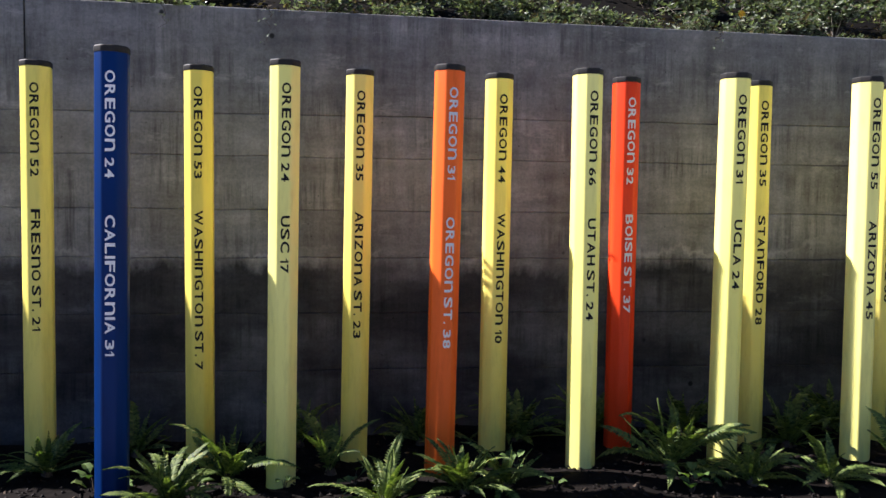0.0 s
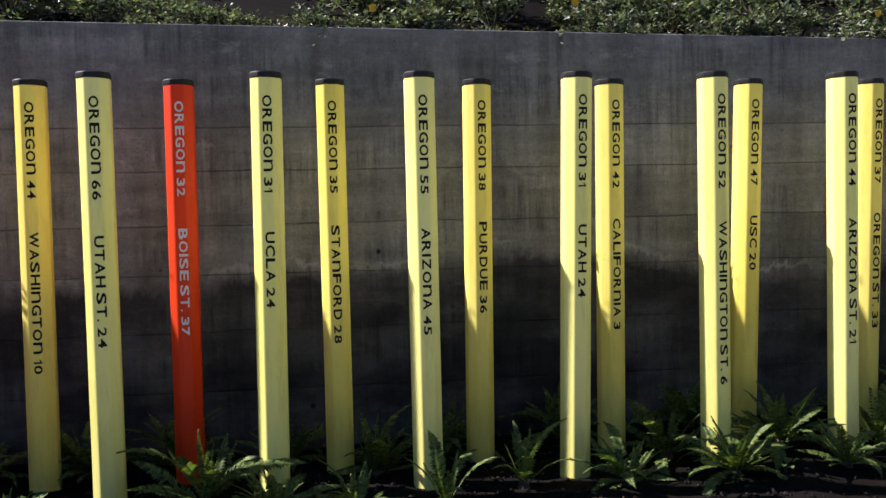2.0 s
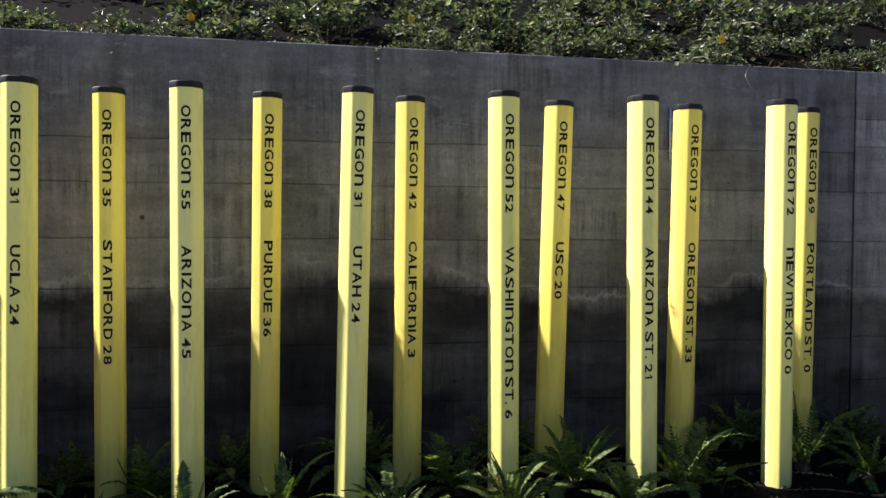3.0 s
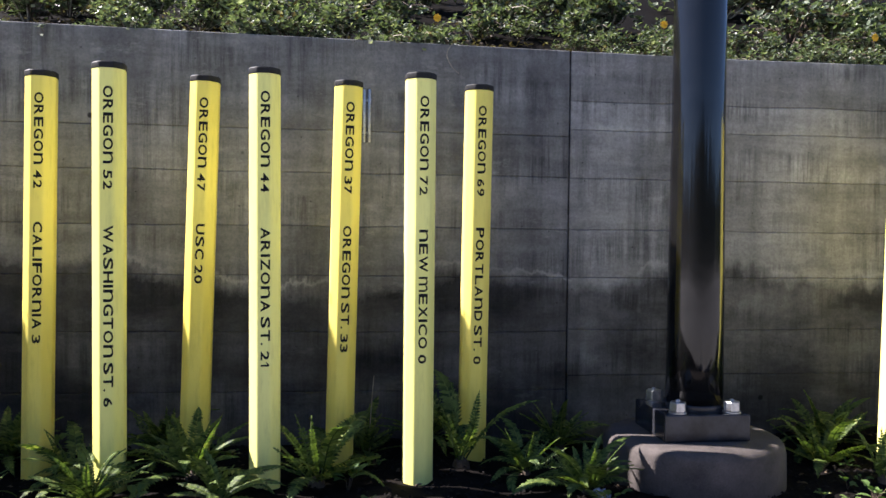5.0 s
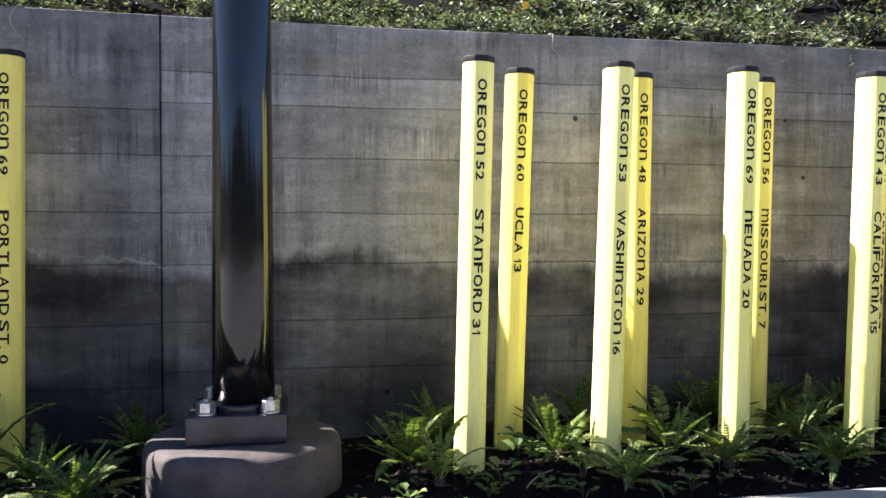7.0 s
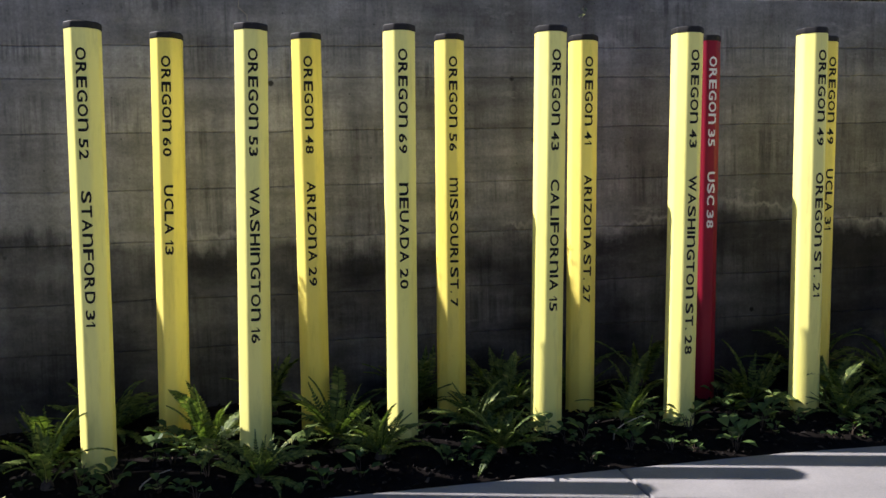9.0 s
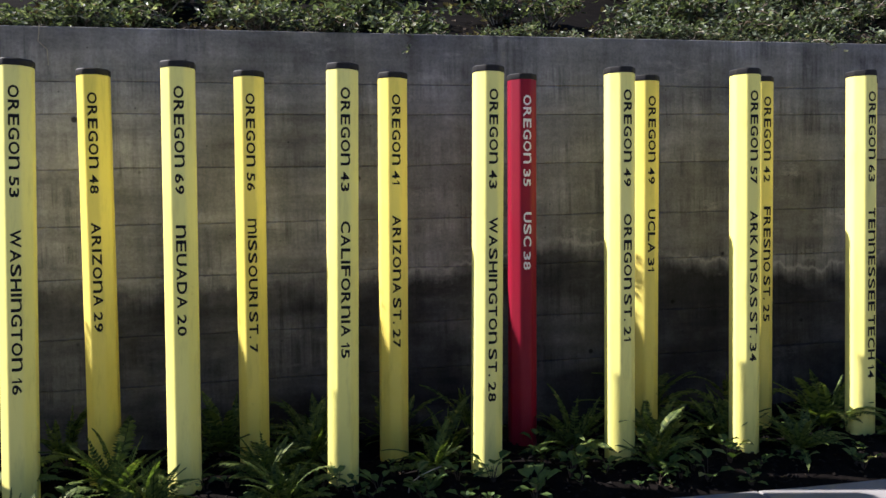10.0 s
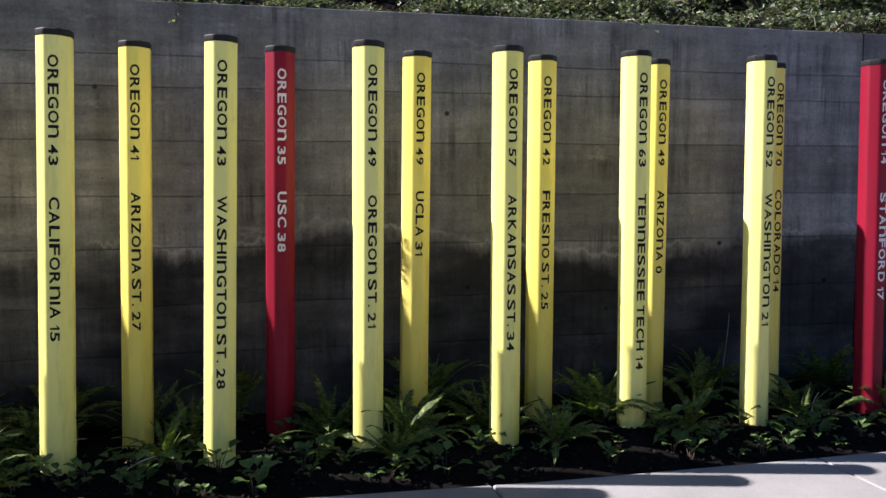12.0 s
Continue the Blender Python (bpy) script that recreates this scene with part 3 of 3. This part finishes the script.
# ---- plants of the bed ----
def frond_mesh(length, width, pairs, arch, curl, seed):
    """A sword-fern frond: a midrib with two rows of narrow leaflets, arching along +x."""
    r = random.Random(seed)
    pieces, line = [], []
    for k in range(9):
        s = k / 8
        line.append((length * s * (1 - 0.18 * arch * s), 0.012 * math.sin(4 * s + seed), length * (0.75 * s - arch * s * s)))
    pieces.append(tube(line, 0.0032, 3))
    for k in range(pairs):
        s = 0.10 + 0.90 * (k + 0.5) / pairs
        j = min(7, int(s * 8))
        f = s * 8 - j
        a, b = Vector(line[j]), Vector(line[j + 1])
        at = a.lerp(b, f)
        along = (b - a).normalized()
        up = Vector((0, 1, 0)).cross(along) * -1
        w = width * (math.sin(math.pi * min(1.0, 0.16 + 0.86 * s)) ** 0.7) * r.uniform(0.85, 1.1)
        step = length / pairs * 0.95
        for side in (-1, 1):
            if r.random() < 0.03:
                continue
            out = (Vector((0, side, 0)) + along * 0.35 + up * (0.18 - curl * r.uniform(0.3, 1.0))).normalized()
            tip = at + out * w
            mid = at + out * w * 0.5 + up * 0.004
            verts = [tuple(at - along * step * 0.36), tuple(mid - along * step * 0.52), tuple(tip), tuple(mid + along * step * 0.52), tuple(at + along * step * 0.36)]
            pieces.append((verts, [(0, 1, 3, 4), (1, 2, 3)]))
    return raw_mesh("frond", *merged(pieces), FERN)


FRONDS = [frond_mesh(L, w, n, arch, curl, k) for k, (L, w, n, arch, curl) in enumerate((
    (0.34, 0.038, 24, 0.50, 0.30), (0.30, 0.035, 22, 0.38, 0.20), (0.39, 0.041, 27, 0.68, 0.40),
    (0.26, 0.032, 20, 0.20, 0.15), (0.33, 0.039, 24, 0.80, 0.50), (0.22, 0.029, 16, 0.05, 0.10)))]


def fern(seed, fronds, spread, upright=False):
    r = random.Random(seed)
    plant = new("fern")
    tagged(plant, "green sword fern growing in dark mulch", "fern", "ferns in the bed")
    crown = part("crown", lathe_bm([(0.03, -0.06), (0.035, 0.0), (0.026, 0.03), (0.008, 0.045)], 9), STEM, plant, "brown scaly crown")
    for k in range(fronds):
        turn = 360 * k / fronds + r.uniform(-16, 16)
        tip = r.uniform(-42, 16) * spread if not upright else r.uniform(-50, -18)
        size = r.uniform(0.75, 1.12)
        m = pose(0, 0, 0.025, 0, 0, turn) @ pose(0.012, 0, 0, r.uniform(-22, 22), tip, 0) @ Matrix.Scale(size, 4)
        child("frond", FRONDS[r.randrange(len(FRONDS))], plant, m)
    return plant


FERN_KINDS = [fern(21, 30, 1.0), fern(22, 26, 1.2), fern(23, 34, 0.9), fern(24, 22, 1.1), fern(25, 9, 1.0, True)]
FERN_SPOTS = (
    (-2.3, 4.2, 0.9), (-1.62, 3.95, 0.8), (-0.98, 3.50, 0.85), (-0.79, 3.80, 0.95), (-0.33, 3.88, 0.9), (-0.09, 3.46, 0.95), (0.62, 4.22, 0.9),
    (1.24, 3.70, 1.2), (1.96, 3.97, 0.95), (1.86, 3.44, 0.8), (1.02, 4.25, 0.95), (0.45, 3.60, 0.75), (2.33, 4.22, 0.9), (2.02, 4.02, 0.8),
    (2.60, 3.62, 0.9), (3.38, 3.93, 1.0), (3.89, 3.80, 1.0), (4.62, 4.22, 0.95), (3.66, 4.30, 0.9), (4.42, 3.80, 1.25), (5.07, 3.90, 1.25), (5.65, 4.34, 0.95),
    (5.56, 3.56, 0.85), (6.86, 3.95, 1.05), (7.05, 4.22, 1.0), (7.54, 3.85, 1.1), (7.78, 4.27, 0.95), (8.07, 3.86, 1.05), (8.48, 4.25, 1.0), (8.24, 3.62, 0.85),
    (8.88, 4.30, 0.9), (9.30, 4.28, 0.9), (9.69, 4.33, 0.95), (10.10, 3.98, 1.0), (10.62, 4.26, 1.05), (10.86, 3.90, 0.95), (11.40, 3.88, 1.0), (9.40, 3.82, 0.7),
    (11.97, 3.95, 0.85), (12.45, 3.80, 0.8), (12.97, 4.28, 1.0), (12.90, 3.72, 0.85), (13.5, 4.0, 1.0),
    (-1.3, 4.25, 0.9), (-0.5, 4.28, 0.9), (0.12, 4.20, 0.95), (0.25, 3.52, 0.8), (1.55, 4.30, 0.95), (2.95, 4.28, 0.95), (1.55, 3.52, 0.85), (2.25, 3.50, 0.85),
    (3.05, 3.55, 0.85), (3.55, 3.56, 0.85), (4.05, 3.52, 0.8), (4.95, 4.30, 0.85), (5.35, 3.80, 0.85), (6.95, 3.62, 0.8), (8.68, 3.78, 0.85), (10.45, 3.80, 0.85), (11.15, 4.28, 0.9), (12.2, 4.28, 0.9), (8.86, 3.98, 0.95), (9.5, 3.98, 0.8), (10.35, 3.62, 0.65), (11.1, 3.66, 0.7), (11.75, 3.66, 0.7), (8.75, 3.60, 0.7), (7.75, 3.56, 0.75),
)
for k, (x, y, size) in enumerate(FERN_SPOTS):
    m = pose(x, y, soil_height(x, y) - 0.01, rng.uniform(-4, 4), rng.uniform(-4, 4), rng.uniform(0, 360))
    first = FERN_KINDS[4] if k == 4 or 8 <= k and k % 6 == 2 else FERN_KINDS[k % 4]
    if k < 5:
        first.matrix_basis = m @ Matrix.Scale(size, 4)
    else:
        copy = copy_thing(first, m)
        copy.scale = (size, size, size)


def leaf_piece(at, out, up, length, width, cup=0.15):
    """A broad leaf as two folded halves, verts and faces."""
    side = out.cross(up).normalized()
    lift = up.normalized()
    mid = [at, at + out * length * 0.35 + lift * length * 0.05, at + out * length * 0.75 + lift * length * 0.02, at + out * length - lift * length * 0.10]
    edge = []
    for s in (-1, 1):
        edge += [mid[1] + side * s * width * 0.5 + lift * cup * width, mid[2] + side * s * width * 0.42 + lift * cup * width]
    verts = [tuple(v) for v in mid + edge]
    return verts, [(0, 1, 4), (1, 2, 5, 4), (2, 3, 5), (0, 6, 1), (1, 6, 7, 2), (2, 7, 3)]


def weed(seed, leaves, size):
    r = random.Random(seed)
    plant = new("weed")
    tagged(plant, "small broad-leaved weed sprouting from the mulch", "weed", "weeds in the bed")
    stalks = []
    for k in range(leaves):
        a = 2.4 * k + r.uniform(-0.4, 0.4)
        h = size * r.uniform(0.4, 1.6)
        out = Vector((math.cos(a), math.sin(a), r.uniform(0.0, 0.7))).normalized()
        at = Vector((math.cos(a), math.sin(a), 0)) * size * r.uniform(0.2, 0.7) + Vector((0, 0, h))
        stalks.append(tube([(0, 0, -0.02), tuple(at * 0.55 + Vector((0, 0, 0.01))), tuple(at)], 0.0022, 3))
        child("stem", raw_mesh("stem", *stalks[-1], STEM), plant)
        child("leaf", raw_mesh("leaf", *leaf_piece(at, out, Vector((0, 0, 1)) - out * 0.4, size * r.uniform(0.7, 1.25), size * r.uniform(0.55, 0.9)), WEED), plant)
    return plant


WEED_KINDS = [weed(31, 7, 0.045), weed(32, 5, 0.06), weed(33, 9, 0.035), weed(34, 6, 0.05), weed(35, 8, 0.06)]
count = 0
while count < 190:
    x = rng.uniform(-2.2, 13.6) if count % 3 == 0 else rng.uniform(6.6, 13.6)
    y = min(4.35, kerb_line(x) + 0.06 + abs(rng.gauss(0, 0.24))) if x > 5.4 else rng.uniform(3.3, 4.35)
    if (x - 6.2) ** 2 + (y - POLE_Y) ** 2 < 0.25:
        continue
    m = pose(x, y, soil_height(x, y) - 0.005, 0, 0, rng.uniform(0, 360))
    if count < 5:
        WEED_KINDS[count].matrix_basis = m
    else:
        copy = copy_thing(WEED_KINDS[rng.randrange(5)], m)
        s = rng.uniform(0.6, 1.25)
        copy.scale = (s, s, s)
    count += 1

# mulch: loose chips and dead leaves
pieces = []
for k in range(9000):
    x = rng.uniform(-2.6, 14.0)
    y = rng.uniform(kerb_line(x) + 0.02, WALL_Y - 0.03)
    at = Vector((x, y, soil_height(x, y) + 0.004))
    a = rng.uniform(0, 6.28)
    out = Vector((math.cos(a), math.sin(a), rng.uniform(-0.2, 0.5)))
    long, wide = rng.uniform(0.008, 0.034), rng.uniform(0.004, 0.010)
    side = out.cross(Vector((0, 0, 1))).normalized() * wide
    verts = [tuple(at - side), tuple(at + side), tuple(at + out * long + side * 0.7), tuple(at + out * long - side * 0.6), tuple(at + out * long * 0.5 + Vector((0, 0, 0.008)))]
    pieces.append((verts, [(0, 1, 4), (1, 2, 4), (2, 3, 4), (3, 0, 4)]))
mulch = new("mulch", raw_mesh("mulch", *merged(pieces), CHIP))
tagged(mulch, "loose dark bark chips and dead leaves on soil", "mulch", kind="stuff")


# ---- plants on the bank ----
def shrub_meshes(seed, leaves, wide, tall):
    """Twigs that arch out of the ground, living leaves along them, and dry leaves among those."""
    r = random.Random(seed)
    twigs, canes, blades = [], [], []
    count = 22
    for k in range(count):
        a, reach = r.uniform(0, 6.28), r.uniform(0.3, 1.05)
        tip = Vector((math.cos(a) * wide * reach, math.sin(a) * wide * 0.8 * reach, tall * r.uniform(0.35, 1.0) * (1.15 - 0.6 * reach)))
        bend = tip * 0.5 + Vector((r.uniform(-0.05, 0.05), r.uniform(-0.05, 0.05), 0.07))
        (canes if k % 4 == 0 else twigs).append(tube([(0, 0, -0.05), tuple(bend), tuple(bend.lerp(tip, 0.6) + Vector((0, 0, 0.015))), tuple(tip)], 0.0042, 4))
        for j in range(leaves // count):
            s = r.uniform(0.2, 1.06)
            at = (bend * 2 * s if s < 0.5 else bend.lerp(tip, (s - 0.5) * 2)) + Vector((r.gauss(0, 0.026), r.gauss(0, 0.026), r.gauss(0, 0.024)))
            b = r.uniform(0, 6.28)
            out = Vector((math.cos(b), math.sin(b), r.uniform(-0.4, 0.9))).normalized()
            side = out.cross(Vector((r.gauss(0, 0.5), r.gauss(0, 0.5), 1))).normalized()
            up = side.cross(out)
            L, w = r.uniform(0.030, 0.066), r.uniform(0.009, 0.019)
            mid = at + out * L * 0.5 - up * w * 0.45
            blades.append(([tuple(at), tuple(at + out * L * 0.48 + side * w), tuple(at + out * L), tuple(at + out * L * 0.48 - side * w), tuple(mid)], [(0, 1, 4), (1, 2, 4), (2, 3, 4), (3, 0, 4)]))
    cut = len(blades) * 8 // 9
    r.shuffle(blades)
    return raw_mesh("stem", *merged(twigs), STEM), raw_mesh("dry_stem", *merged(canes), DRY), raw_mesh("foliage", *merged(blades[:cut]), SHRUB), raw_mesh("dead_foliage", *merged(blades[cut:]), DEAD)


SHRUBS = [shrub_meshes(51 + k, n, w, h) for k, (n, w, h) in enumerate(((440, 0.30, 0.26), (370, 0.34, 0.20), (500, 0.27, 0.32), (330, 0.36, 0.15), (420, 0.30, 0.24)))]


def shrub(k, x, y, size):
    ob = new("groundcover_shrub")
    ob.matrix_world = pose(x, y, bank_height(x, y), 0, 0, rng.uniform(0, 360))
    ob.scale = (size, size, size)
    tagged(ob, "low grey-green leafy shrub on the bank above", "shrub", "groundcover on the bank")
    child("stem", SHRUBS[k][0], ob)
    child("dry_stem", SHRUBS[k][1], ob, None, "pale dry arching stems")
    child("foliage", SHRUBS[k][2], ob)
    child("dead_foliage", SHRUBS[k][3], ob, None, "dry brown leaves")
    return ob


for row, (y, step, low) in enumerate(((4.66, 0.25, 0.62), (4.98, 0.27, 0.72), (5.28, 0.32, 0.95), (5.75, 0.42, 1.15), (6.3, 0.5, 1.3), (7.0, 0.6, 1.5))):
    x = -4.6 + 0.17 * row
    while x < 16.5:
        if noise.noise((x * 1.5, y * 2.0, 4.4)) > -0.17:
            shrub(rng.randrange(5), x + rng.uniform(-0.1, 0.1), y + rng.uniform(-0.06, 0.1), low * rng.uniform(0.7, 1.35))
        x += step

# litter of small leaves along the wall's top
blades = []
for k in range(8000):
    x, y = rng.uniform(-4.0, 15.5), 4.62 + abs(rng.gauss(0, 0.22))
    at = Vector((x, y, bank_height(x, y) + rng.uniform(0.0, 0.06)))
    a = rng.uniform(0, 6.28)
    out = Vector((math.cos(a), math.sin(a), rng.uniform(-0.1, 0.8))).normalized()
    side = out.cross(Vector((rng.gauss(0, 0.4), rng.gauss(0, 0.4), 1))).normalized()
    L, w = rng.uniform(0.016, 0.040), rng.uniform(0.006, 0.013)
    blades.append(([tuple(at), tuple(at + out * L * 0.5 + side * w), tuple(at + out * L), tuple(at + out * L * 0.5 - side * w)], [(0, 1, 2), (0, 2, 3)]))
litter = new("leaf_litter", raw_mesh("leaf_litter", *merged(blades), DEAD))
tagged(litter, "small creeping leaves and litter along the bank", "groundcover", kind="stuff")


def vine(x, reach, seed, bare=False):
    """A thin runner that hangs over the wall's edge."""
    r = random.Random(seed)
    ob = new("hanging_vine")
    top = wall_top(x)
    ob.location = (x, WALL_Y - 0.012, top)
    tagged(ob, "thin runner hanging over the wall's top edge" if not bare else "bare pale stalk hanging over the wall's edge", "vine")
    pts = [(r.uniform(-0.02, 0.02), 0.16, 0.03), (0, 0.04, 0.012), (0.0, -0.008, 0.0)]
    for k in range(1, 6):
        pts.append((r.uniform(-0.02, 0.02) + 0.03 * math.sin(seed + k * 0.4), -0.006 - 0.004 * k, -reach * k / 5))
    child("stem", raw_mesh("stem", *tube(pts, 0.0028 if not bare else 0.0038, 4), DRY if bare else STEM), ob)
    for k in range(0 if bare else 9):
        q = Vector(pts[2 + k % 6]) + Vector((r.uniform(-0.02, 0.02), -0.006, r.uniform(-0.02, 0.02)))
        out = Vector((r.uniform(-1, 1), -0.5, r.uniform(-0.7, 0.5))).normalized()
        child("leaf", raw_mesh("leaf", *leaf_piece(q, out, Vector((0, -0.4, 1)), r.uniform(0.02, 0.035), r.uniform(0.013, 0.02)), SHRUB), ob)


for k, (x, reach, bare) in enumerate(((-1.22, 0.13, False), (-0.68, 0.17, False), (1.78, 0.08, False), (3.05, 0.06, False), (5.08, 0.16, True), (7.70, 0.19, True), (9.42, 0.13, False), (11.9, 0.05, False))):
    vine(x, reach, 70 + k, bare)


def stalk(x, y, tall, lean, seed):
    ob = new("dry_stalk")
    ob.location = (x, y, soil_height(x, y) - 0.01)
    tagged(ob, "pale dry curled stalk rising from the mulch", "stalk")
    pts = [(lean * s * s, 0.01 * math.sin(5 * s + seed), tall * (s - 0.25 * s * s * (1 if lean > 0.1 else 0))) for s in (0, 0.2, 0.4, 0.6, 0.8, 1.0)]
    child("stem", raw_mesh("stem", *tube(pts, 0.004, 5), DRY), ob)


for k, (x, y, tall, lean) in enumerate(((9.25, 3.62, 0.15, 0.14), (12.30, 4.26, 0.44, 0.03), (4.66, 4.25, 0.40, 0.02), (7.3, 3.55, 0.1, 0.12), (12.4, 3.66, 0.16, 0.05))):
    stalk(x, y, tall, lean, k)


def flower(x, y, z):
    """A small daisy-like bloom on a thin stem among the groundcover."""
    ob = new("flower")
    low = bank_height(x, y)
    ob.location = (x, y, low)
    tagged(ob, "small orange-yellow flower among the groundcover", "flower")
    tall = z - low
    child("stem", raw_mesh("stem", *tube([(0, 0.02, -0.02), (0.01, 0.0, tall * 0.6), (0, -0.01, tall)], 0.003, 4), STEM), ob)
    for k in range(9):
        a = 2 * math.pi * k / 9
        out = Vector((math.cos(a), -0.35, math.sin(a))).normalized()
        child("petal", raw_mesh("petal", *leaf_piece(Vector((0, -0.012, tall)), out, Vector((0, -1, 0)), 0.026, 0.014), PETAL), ob)
    part("eye", lathe_bm([(0.002, -0.006), (0.007, 0.0), (0.005, 0.004)], 8), PETAL, ob).matrix_basis = pose(0, -0.015, tall, 90, 0, 0)


for x, y, z in ((5.02, 4.72, 2.40), (7.62, 4.74, 2.40), (6.35, 4.80, 2.44), (4.18, 4.74, 2.36), (3.25, 4.95, 2.50), (2.05, 4.80, 2.42)):
    flower(x, y, z)


def scrap(x, y, z, size, material, label, seed):
    """A crumpled bit of film, a folded sheet with a thick rim."""
    r = random.Random(seed)
    verts, faces, n = [], [], 5
    for layer in (0.0, -0.003):
        for i in range(n):
            for j in range(n):
                h = 0.35 * size * noise.noise((i * 0.9 + seed, j * 0.9, 2.0))
                verts.append(((i / (n - 1) - 0.5) * size * r.uniform(0.9, 1.1), (j / (n - 1) - 0.5) * size * 0.8, h + layer))
    for base in (0, n * n):
        for i in range(n - 1):
            for j in range(n - 1):
                q = base + i * n + j
                faces.append((q, q + n, q + n + 1, q + 1))
    rim = [i * n for i in range(n)] + [(n - 1) * n + j for j in range(1, n)] + [i * n + n - 1 for i in range(n - 2, -1, -1)] + [j for j in range(n - 2, 0, -1)]
    for p, q in zip(rim, rim[1:] + rim[:1]):
        faces.append((p, q, q + n * n, p + n * n))
    ob = new("litter_scrap", raw_mesh("litter_scrap", verts, faces, material))
    ob.matrix_world = pose(x, y, z, 35, 10, 25 * seed)
    tagged(ob, label, "litter")


scrap(5.61, 3.50, soil_height(5.61, 3.50) + 0.022, 0.065, make_plain("pale blue film", (0.16, 0.20, 0.30), (0.28, 0.33, 0.45), 0.4), "crumpled pale blue scrap lying on the mulch", 1)
scrap(-0.55, 4.88, bank_height(-0.55, 4.88) + 0.13, 0.10, make_plain("deep blue film", (0.01, 0.03, 0.16), (0.02, 0.06, 0.26), 0.4), "deep blue plastic scrap caught in the groundcover", 2)
